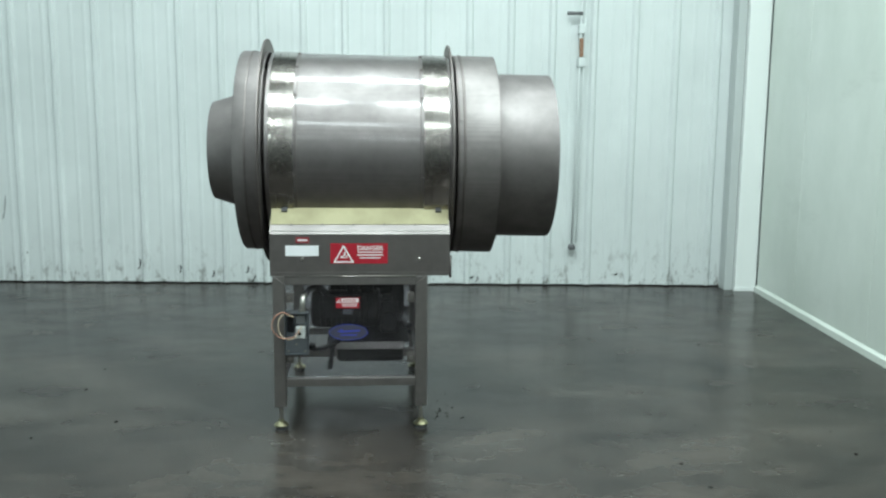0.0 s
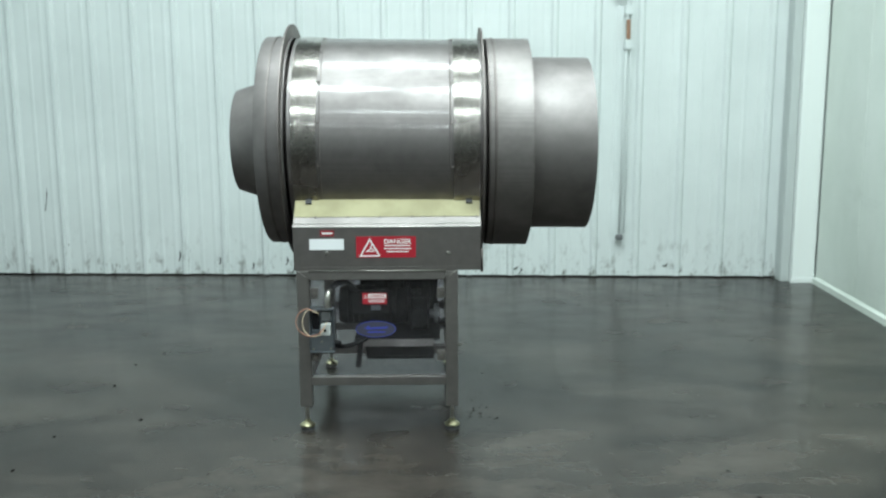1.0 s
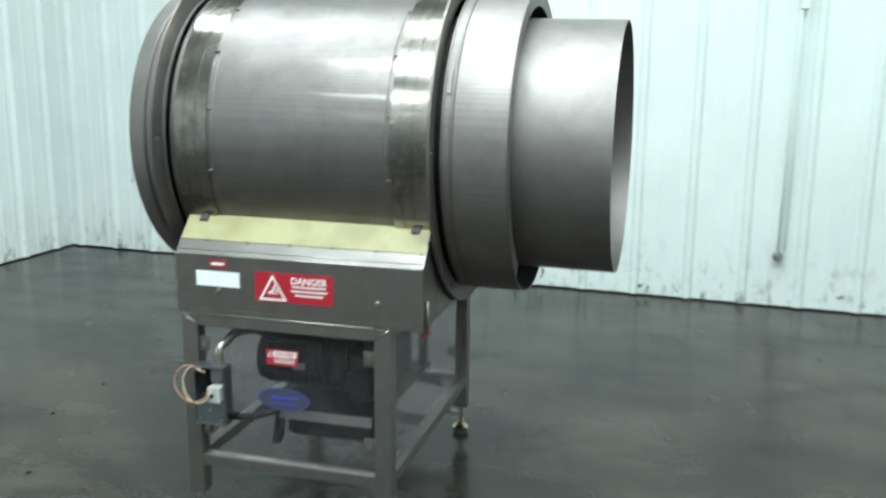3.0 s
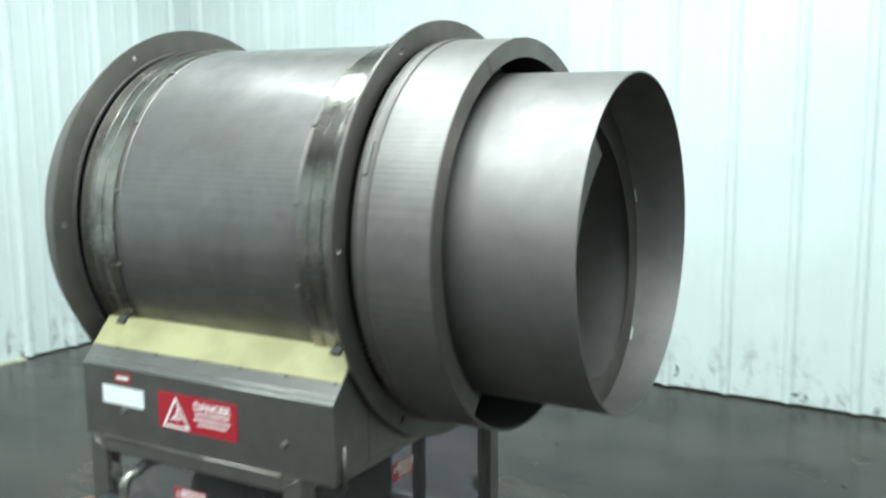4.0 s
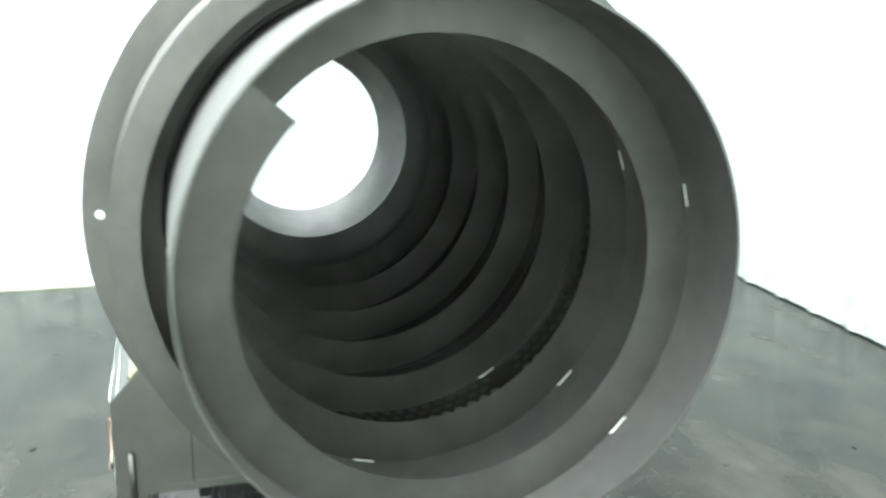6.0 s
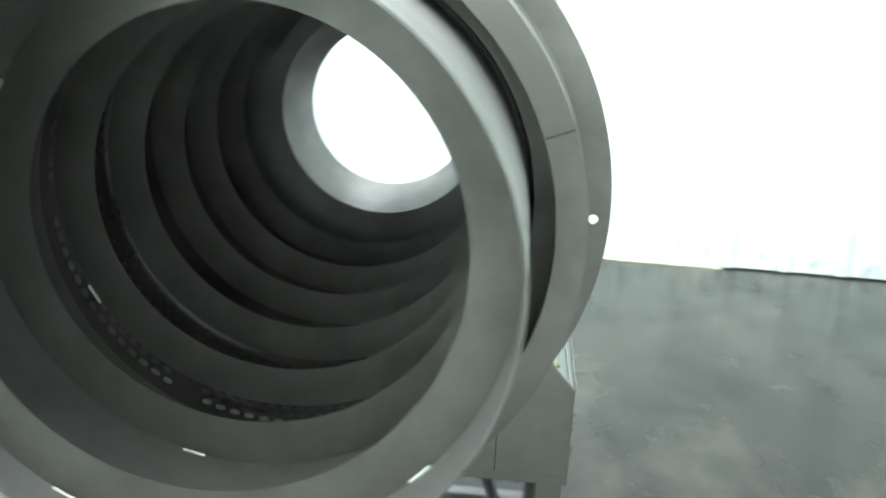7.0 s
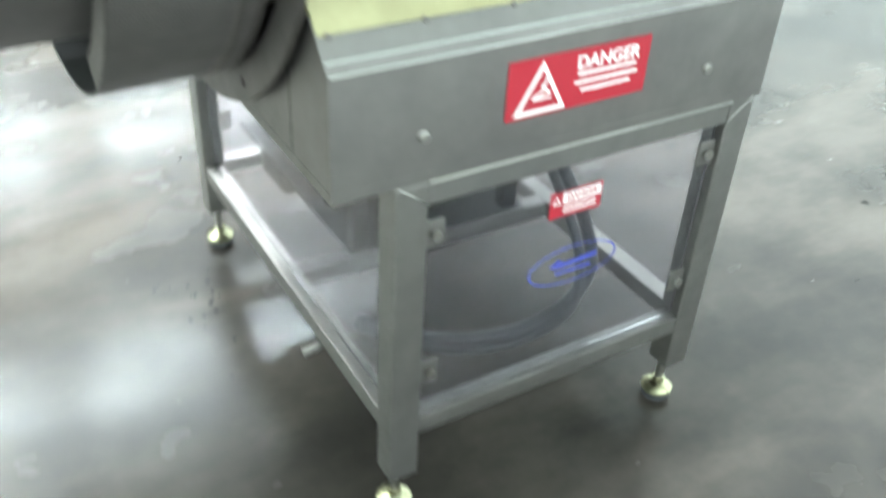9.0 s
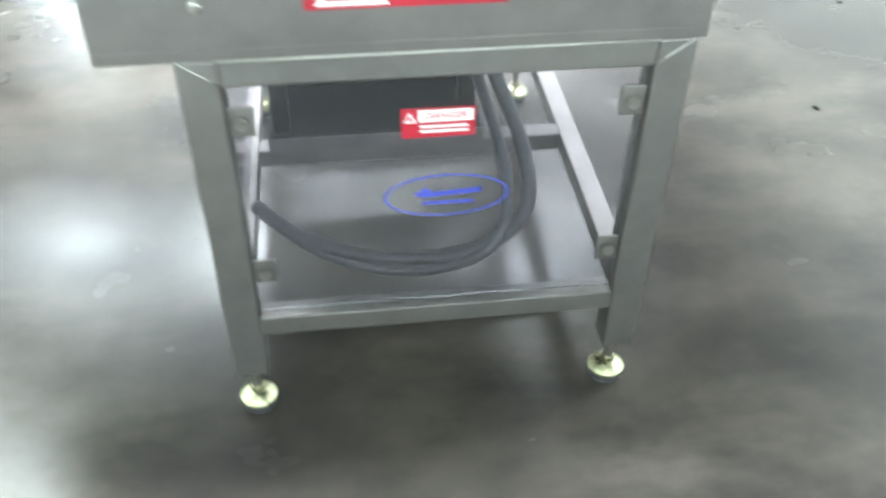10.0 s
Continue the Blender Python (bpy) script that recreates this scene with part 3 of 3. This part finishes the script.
for y in (0.002, D - 0.042):
    part("top_rail", box(L0 + LEG, L1 - LEG, y, y + 0.04, 0.672, 0.713, 0.003), STEEL_FRAME, machine)
    part("bottom_rail", box(L0 + LEG, L1 - LEG, y, y + 0.04, 0.205, 0.243, 0.003), STEEL_FRAME, machine)
for x in (L0 + 0.002, L1 - 0.042):
    part("top_rail", box(x, x + 0.04, LEG, D - LEG, 0.675, 0.713, 0.003), STEEL_FRAME, machine)
    part("bottom_rail", box(x, x + 0.04, LEG, D - LEG, 0.205, 0.243, 0.003), STEEL_FRAME, machine)

# panes, brackets and stickers of the stand
def tab(x, z, back):
    """A small welded tab with its bolt that holds a pane."""
    bm = mirrored(box(x - 0.018, x + 0.018, 0.012, 0.016, z - 0.024, z + 0.024, 0.002), back)
    t = part("pane_tab", bm, STEEL_FRAME, machine)
    part("bolt", mirrored(smooth(spindle([(0.0, 0.009), (0.006, 0.009), (0.008, 0.006)], (x, 0.002, z), "y", 12)), back), BOLT, t)


for back in (False, True):
    ob = part("clear_pane", mirrored(box(L0 + LEG + 0.004, L1 - LEG - 0.004, 0.018, 0.023, 0.246, 0.672), back), HAZY if back else GLASS, machine, "scuffed clear plastic guard pane" if back else "clear plastic guard pane")
    ob.visible_shadow = False
    for x in (L0 + LEG + 0.019, L1 - LEG - 0.019):
        for z in (0.335, 0.612):
            tab(x, z, back)
ob = part("clear_pane", box(L1 - 0.028, L1 - 0.023, LEG + 0.004, D - LEG - 0.004, 0.246, 0.672), HAZY, machine, "scuffed clear plastic guard pane")
ob.visible_shadow = False


def letters(text, size, depth=0.0004):
    cu = bpy.data.curves.new("lettering", "FONT")
    cu.body, cu.size, cu.align_x, cu.align_y, cu.extrude = text, size, "CENTER", "CENTER", depth
    cu.offset = size * 0.018
    ob = bpy.data.objects.new("lettering", cu)
    me = bpy.data.meshes.new_from_object(ob)
    bpy.data.objects.remove(ob)
    return me


def place(bm_or_me, m4):
    bm_or_me.transform(m4)
    return bm_or_me


def outline_tri(w, h, t):
    """A triangle drawn as a thick line, in its own plane."""
    bm = bmesh.new()
    out = [Vector((-w / 2, -h / 2, 0)), Vector((w / 2, -h / 2, 0)), Vector((0, h / 2, 0))]
    mid = sum(out, Vector()) / 3
    inn = [mid + (q - mid) * (1 - t) for q in out]
    lo = [[bm.verts.new(q) for q in loop] for loop in (out, inn)]
    for k in range(3):
        j = (k + 1) % 3
        bm.faces.new((lo[0][k], lo[0][j], lo[1][j], lo[1][k]))
    return bm


def bar(x0, x1, y0, y1, z=0.0):
    bm = bmesh.new()
    bm.faces.new([bm.verts.new(q) for q in ((x0, y0, z), (x1, y0, z), (x1, y1, z), (x0, y1, z))])
    return bm


def danger_sign(m4, w=0.253, h=0.091):
    """Large red sticker: warning triangle, the word and three lines of print. m4 maps its plane, face up."""
    s = part("danger_sign", place(box(-w / 2, w / 2, -h / 2, h / 2, -0.0002, 0.0012), m4), RED, machine, "red danger sticker with white print")
    up = m4 @ pose(0, 0, 0.0016)
    part("triangle", place(outline_tri(0.092, 0.080, 0.24), up @ pose(-0.068, -0.001, 0)), WHITE_INK, s)
    for k, (x, y, turn, ln) in enumerate(((-0.072, -0.012, 30, 0.026), (-0.060, -0.006, -40, 0.022), (-0.066, -0.018, 0, 0.030), (-0.062, 0.004, 70, 0.016))):
        part("pictogram_bar", place(bar(-ln / 2, ln / 2, -0.0022, 0.0022), up @ pose(x, y, 0.0002, 0, 0, turn)), WHITE_INK, s)
    hang("lettering", place(letters("DANGER", 0.0285), up @ pose(0.049, 0.023, 0)), WHITE_INK, s, "white lettering")
    for k, (y, ln) in enumerate(((0.006, 0.108), (-0.007, 0.116), (-0.020, 0.092))):
        part("text_bar", place(bar(0.049 - ln / 2, 0.049 + ln / 2, y - 0.0024, y + 0.0024), up), WHITE_INK, s)


def small_sign(m4, w=0.104, h=0.048):
    s = part("small_danger_sign", place(box(-w / 2, w / 2, -h / 2, h / 2, -0.0002, 0.001), m4), RED, machine, "small red and white danger sticker")
    up = m4 @ pose(0, 0, 0.0014)
    part("white_band", place(bar(-0.028, w / 2 - 0.003, 0.002, h / 2 - 0.003), up), WHITE_INK, s)
    part("triangle", place(outline_tri(0.018, 0.017, 0.45), up @ pose(-0.040, 0.010, 0)), WHITE_INK, s)
    hang("lettering", place(letters("DANGER", 0.015), up @ pose(0.0105, 0.0115, 0.0004)), RED, s, "red lettering")
    for y in (-0.006, -0.014):
        part("text_bar", place(bar(-0.026, 0.042, y - 0.0018, y + 0.0018), up), WHITE_INK, s)


def oval_mark(m4, a=0.087, b=0.037):
    """A blue oval maker's mark, drawn as a ring and plain strokes."""
    bm = bmesh.new()
    n = 64
    loops = []
    for f in (1.0, 0.93):
        loops.append([bm.verts.new((a * (1 if f == 1 else 0.965) * math.cos(2 * math.pi * k / n), b * f * math.sin(2 * math.pi * k / n), 0)) for k in range(n)])
    for k in range(n):
        j = (k + 1) % n
        bm.faces.new((loops[0][k], loops[0][j], loops[1][j], loops[1][k]))
    o = part("oval_mark", place(bm, m4), BLUE_INK, machine, "blue oval mark on the clear pane")
    part("stroke", place(prism([(-0.050, 0.004), (-0.030, 0.016), (-0.022, 0.007), (0.052, 0.012), (0.050, 0.003), (-0.034, -0.002)], "z", 0, 0.0004), m4), BLUE_INK, o)
    part("stroke", place(bar(-0.036, 0.040, -0.016, -0.010), m4), BLUE_INK, o)


FRONT_FACE, BACK_FACE, SIDE_FACE = pose(0, 0, 0, 90, 0, 0), pose(0, 0, 0, 90, 0, 180), pose(0, 0, 0, 90, 0, 90)


def on_front(x, y, z):
    return Matrix.Translation((x, y, z)) @ FRONT_FACE


def on_back(x, y, z):
    return Matrix.Translation((x, y, z)) @ BACK_FACE


danger_sign(on_front(0.398, -0.0006, 0.8145))
danger_sign(on_back(0.406, D + 0.0006, 0.824))
small_sign(on_front(0.345, 0.0172, 0.587))
small_sign(on_back(0.362, D - 0.0172, 0.591))
small_sign(Matrix.Translation((L1 - 0.0222, 0.465, 0.577)) @ SIDE_FACE)
bm = spindle([(0.0, 1.0), (0.0003, 1.0)], (0, 0, 0), "z", 48)
bm.transform(on_front(0.348, 0.0176, 0.452) @ Matrix.Diagonal((0.084, 0.035, 1, 1)))
part("oval_field", bm, OVAL_GREY, machine, "pale blue-grey oval field")
oval_mark(on_front(0.348, 0.0168, 0.452))
oval_mark(on_back(0.348, D - 0.0168, 0.460), 0.093, 0.039)
part("white_label", box(0.074, 0.220, -0.0012, 0.0004, 0.803, 0.850), WHITE_LABEL, machine, "blank white paper label")
red = part("red_label", box(0.120, 0.179, -0.0012, 0.0004, 0.861, 0.887), RED_DARK, machine, "small dull red label")
part("text_bar", place(bar(-0.022, 0.022, -0.004, 0.004), on_front(0.1495, -0.0016, 0.874)), WHITE_INK, red)

for back in (False, True):
    part("grime_line", mirrored(tube([(X0 + 0.01, 0.1005, 1.0095), (0.25, 0.1005, 1.0090), (0.55, 0.1005, 1.0098), (X1 - 0.01, 0.1005, 1.0092)], 0.0022, 6), back), SCUFF, trough, "dark grime along the strip's edge")

# screws of the folded lips and the box sides
for back in (False, True):
    for k in range(6):
        x = 0.099 + k * 0.137
        bm = smooth(spindle([(0.0, 0.0048), (0.002, 0.0048), (0.0032, 0.003)], (0, 0, 0), "z", 10))
        bm.transform(Matrix.Translation((x, 0.034, 0.9372)) @ pose(0, 0, 0, 47.6, 0, 0))
        part("lip_screw", mirrored(bm, back), STEEL_RING, trough)
    for x, z in ((0.663, 0.789), (0.148, 0.789)):
        part("side_bolt", mirrored(smooth(spindle([(-0.006, 0.006), (-0.005, 0.008), (0.0, 0.008)], (x, 0.0, z), "y", 12)), back), BOLT, trough)
    for y, z in ((-0.0008, 0.8995), (0.0120, 0.9125), (0.0520, 0.9565)):
        part("folded_edge", mirrored(tube([(X0 + 0.002, y, z), (X1 - 0.002, y, z)], 0.0017, 6), back), EDGE, trough, "bright metal line along the fold")
    part("weld_line", mirrored(tube([(L0 + LEG, -0.0005, 0.7125), (L1 - LEG, -0.0005, 0.7125)], 0.0022, 6), back), BOLT, trough)
    for x, sx in ((L0, 1), (L1, -1)):
        part("mitre_weld", mirrored(tube([(x + sx * 0.004, 0.0005, 0.713), (x + sx * LEG, 0.0005, 0.675)], 0.0016, 6), back), BOLT, trough)
    for x in (0.052, 0.74):
        part("scraper_block", mirrored(prism([(0.072, 0.994), (0.104, 1.024), (0.116, 1.014), (0.084, 0.984)], "x", x, x + 0.026), back), RUBBER, trough, "black scraper block")

# drive under the trough: motor, gearbox, tray and hoses
motor = part("motor", smooth(spindle([(0.0, 0.05), (0.006, 0.080), (0.03, 0.088), (0.30, 0.088), (0.318, 0.080), (0.335, 0.06)], (0.165, 0.27, 0.506), "x", 32)), BLACK_PAINT, machine, "black electric motor")
for k in range(10):
    x = 0.205 + k * 0.025
    part("cooling_fin", smooth(lathe([(x, 0.0885), (x + 0.004, 0.0915), (x + 0.008, 0.0885)], lambda q: Vector((q, 0.27, 0.506)), "x", 32, False)), BLACK_PAINT, motor)
part("terminal_box", box(0.23, 0.40, 0.150, 0.200, 0.485, 0.590, 0.006), BLACK_PAINT, motor)
part("rating_plate", box(0.318, 0.362, 0.1485, 0.1502, 0.505, 0.528), ZINC_GREY, motor, "small grey rating plate")
part("end_flange", smooth(spindle([(0.0, 0.098), (0.014, 0.098), (0.018, 0.090)], (0.470, 0.27, 0.506), "x", 32)), BLACK_PAINT, motor)
gear = part("gearbox", box(0.490, 0.575, 0.19, 0.36, 0.400, 0.560, 0.016), BLACK_PAINT, machine, "black cast gearbox")
part("flange", smooth(spindle([(0.0, 0.040), (0.012, 0.044), (0.02, 0.03), (0.03, 0.02)], (0.532, 0.162, 0.47), "y", 24)), BLACK_PAINT, gear)
part("output_shaft", spindle([(0, 0.018), (0.05, 0.018)], (0.575, 0.27, 0.46), "x", 16), GREY_PAINT, gear)
part("sprocket", smooth(spindle([(0, 0.042), (0.004, 0.046), (0.016, 0.046), (0.020, 0.042)], (0.598, 0.27, 0.46), "x", 24)), GREY_PAINT, gear, "grey drive sprocket")
part("hanger", box(0.545, 0.577, 0.20, 0.24, 0.555, 0.7132, 0.003), BLACK_PAINT, gear)
for x in (0.33, 0.40):
    part("motor_hanger", box(x, x + 0.06, 0.235, 0.305, 0.588, 0.7132, 0.008), BLACK_PAINT, motor)
tray = part("motor_tray", box(0.245, 0.625, 0.12, 0.70, 0.374, 0.382, 0.002), BLACK_PAINT, machine, "black motor tray with a bright folded edge")
part("tray_edge", box(0.285, 0.600, 0.114, 0.119, 0.348, 0.381, 0.001), STEEL_FRAME, tray, "bright folded steel edge")
part("tray_edge", box(0.245, 0.625, 0.699, 0.703, 0.354, 0.3815, 0.001), STEEL_FRAME, tray)
part("tray_foot", prism([(0.245, 0.245), (0.268, 0.245), (0.285, 0.374), (0.262, 0.374)], "y", 0.14, 0.18), BLACK_PAINT, tray)
for x in (0.26, 0.585):
    part("tray_post", box(x, x + 0.03, 0.66, 0.69, 0.3815, 0.7132, 0.003), BLACK_PAINT, tray)
part("mount_plate", box(0.24, 0.60, 0.52, 0.53, 0.381, 0.60, 0.004), BLACK_PAINT, tray)
part("gear_motor", box(0.288, 0.600, 0.16, 0.30, 0.272, 0.3735, 0.02), BLACK_PAINT, machine, "black drive housing slung below the tray")
part("chain_guard", box(0.30, 0.42, 0.40, 0.50, 0.55, 0.7132, 0.012), BLACK_PAINT, machine, "black chain guard")
part("hose", tube([(0.152, 0.02, 0.618), (0.170, 0.055, 0.640), (0.205, 0.11, 0.640), (0.235, 0.16, 0.610), (0.25, 0.19, 0.575)], 0.014, 12), RUBBER, machine, "black flexible conduit")
part("hose", tube([(0.655, 0.78, 0.30), (0.58, 0.84, 0.275), (0.45, 0.88, 0.25), (0.30, 0.89, 0.255), (0.20, 0.87, 0.315), (0.20, 0.83, 0.42), (0.26, 0.77, 0.58), (0.29, 0.72, 0.70)], 0.013, 12), RUBBER, machine, "grey-black looping hose")
part("hose", tube([(0.65, 0.76, 0.27), (0.54, 0.86, 0.248), (0.40, 0.90, 0.232), (0.26, 0.90, 0.27), (0.23, 0.86, 0.38), (0.28, 0.79, 0.56)], 0.010, 10), RUBBER, machine)
part("lock_pin", tube([(0.806, 0.03, 0.70), (0.806, 0.03, 0.80)], 0.006, 8), STEEL_RING, machine, "small steel lock pin")
part("side_stop", tube([(0.67, 0.70, 0.196), (0.735, 0.705, 0.190)], 0.008, 12), STEEL_FRAME, machine, "short steel stub bar")
part("cross_bar", box(L0 + 0.042, L1 - 0.042, 0.50, 0.54, 0.205, 0.243, 0.003), STEEL_FRAME, machine)

# junction box with conduit elbow and loose wires
jb = part("junction_box", box(0.068, 0.174, 0.004, 0.012, 0.363, 0.555, 0.002), ZINC_GREY, machine, "open zinc junction box with loose wires")
for x in (0.068, 0.170):
    part("box_side", box(x, x + 0.004, -0.036, 0.0038, 0.367, 0.551, 0.001), ZINC_GREY, jb)
for z in (0.363, 0.432, 0.549):
    part("box_shelf", box(0.0685, 0.1735, -0.038, 0.0036, z, z + 0.006, 0.001), ZINC_GREY, jb)
part("lower_cover", box(0.074, 0.168, -0.034, -0.028, 0.3695, 0.4315, 0.002), ZINC_GREY, jb)
part("switch", box(0.118, 0.160, -0.046, 0.0035, 0.440, 0.490, 0.004), SWITCH_GREY, jb, "pale grey plastic switch block")
part("switch_knob", smooth(spindle([(0.0, 0.006), (0.006, 0.006), (0.008, 0.004)], (0.137, -0.054, 0.464), "y", 12)), BLACK_PAINT, jb)
part("terminal_strip", box(0.080, 0.108, -0.022, 0.0035, 0.462, 0.535, 0.003), BLACK_PAINT, jb)
part("relay", box(0.118, 0.158, -0.020, 0.0035, 0.500, 0.540, 0.003), GREY_PAINT, jb)
part("cable_gland", smooth(spindle([(0.0, 0.012), (0.016, 0.012), (0.018, 0.009), (0.030, 0.009)], (0.172, -0.014, 0.40), "x", 12)), BLACK_PAINT, jb)
for x, z in ((0.084, 0.380), (0.158, 0.380), (0.120, 0.412)):
    part("screw", smooth(spindle([(0.0, 0.005), (0.004, 0.005)], (x, -0.038, z), "y", 10)), BOLT, jb)
part("conduit_elbow", tube([(0.146, -0.012, 0.553), (0.146, -0.012, 0.592), (0.149, 0.000, 0.616), (0.156, 0.022, 0.622)], 0.013, 14), BOLT, jb, "bright steel conduit elbow")
part("conduit_nut", smooth(spindle([(0.0, 0.017), (0.012, 0.017)], (0.146, -0.012, 0.5555), "z", 6)), BOLT, jb)
part("wire", tube([(0.10, -0.040, 0.540), (0.060, -0.055, 0.560), (0.022, -0.060, 0.530), (0.020, -0.060, 0.480), (0.060, -0.060, 0.445), (0.105, -0.060, 0.450), (0.135, -0.055, 0.480)], 0.0022, 7), ORANGE_WIRE, jb, "loose orange wire")
part("wire", tube([(0.11, -0.040, 0.535), (0.070, -0.050, 0.553), (0.045, -0.055, 0.520), (0.048, -0.055, 0.470), (0.080, -0.058, 0.440), (0.120, -0.060, 0.452), (0.145, -0.052, 0.500)], 0.002, 7), CREAM_WIRE, jb, "loose cream wire")
part("cable", tube([(0.172, -0.014, 0.392), (0.20, 0.03, 0.374), (0.25, 0.08, 0.370), (0.30, 0.118, 0.386)], 0.011, 10), BLACK_PAINT, jb, "black cable")


# dark scuffs and drips on the floor beside the stand
def scuffs():
    bm = bmesh.new()
    rng = random.Random(4)
    spots = [(0.80 + rng.gauss(0, 0.045), 0.24 + rng.gauss(0, 0.12), 0.0034) for _ in range(24)]
    spots += [(rng.uniform(-1.2, 2.6), rng.uniform(-2.6, 2.6), 0.006) for _ in range(40)]
    for x, y, r in spots:
        r *= rng.uniform(0.5, 1.8)
        n = 9
        bm.faces.new([bm.verts.new((x + r * rng.uniform(0.5, 1.3) * math.cos(6.283 * k / n), y + 1.4 * r * rng.uniform(0.5, 1.3) * math.sin(6.283 * k / n), 0.0012)) for k in range(n)])
    return bm


tagged(part("floor_scuffs", scuffs(), SCUFF), "small black scuffs and drips on the concrete", "stain", kind="stuff")
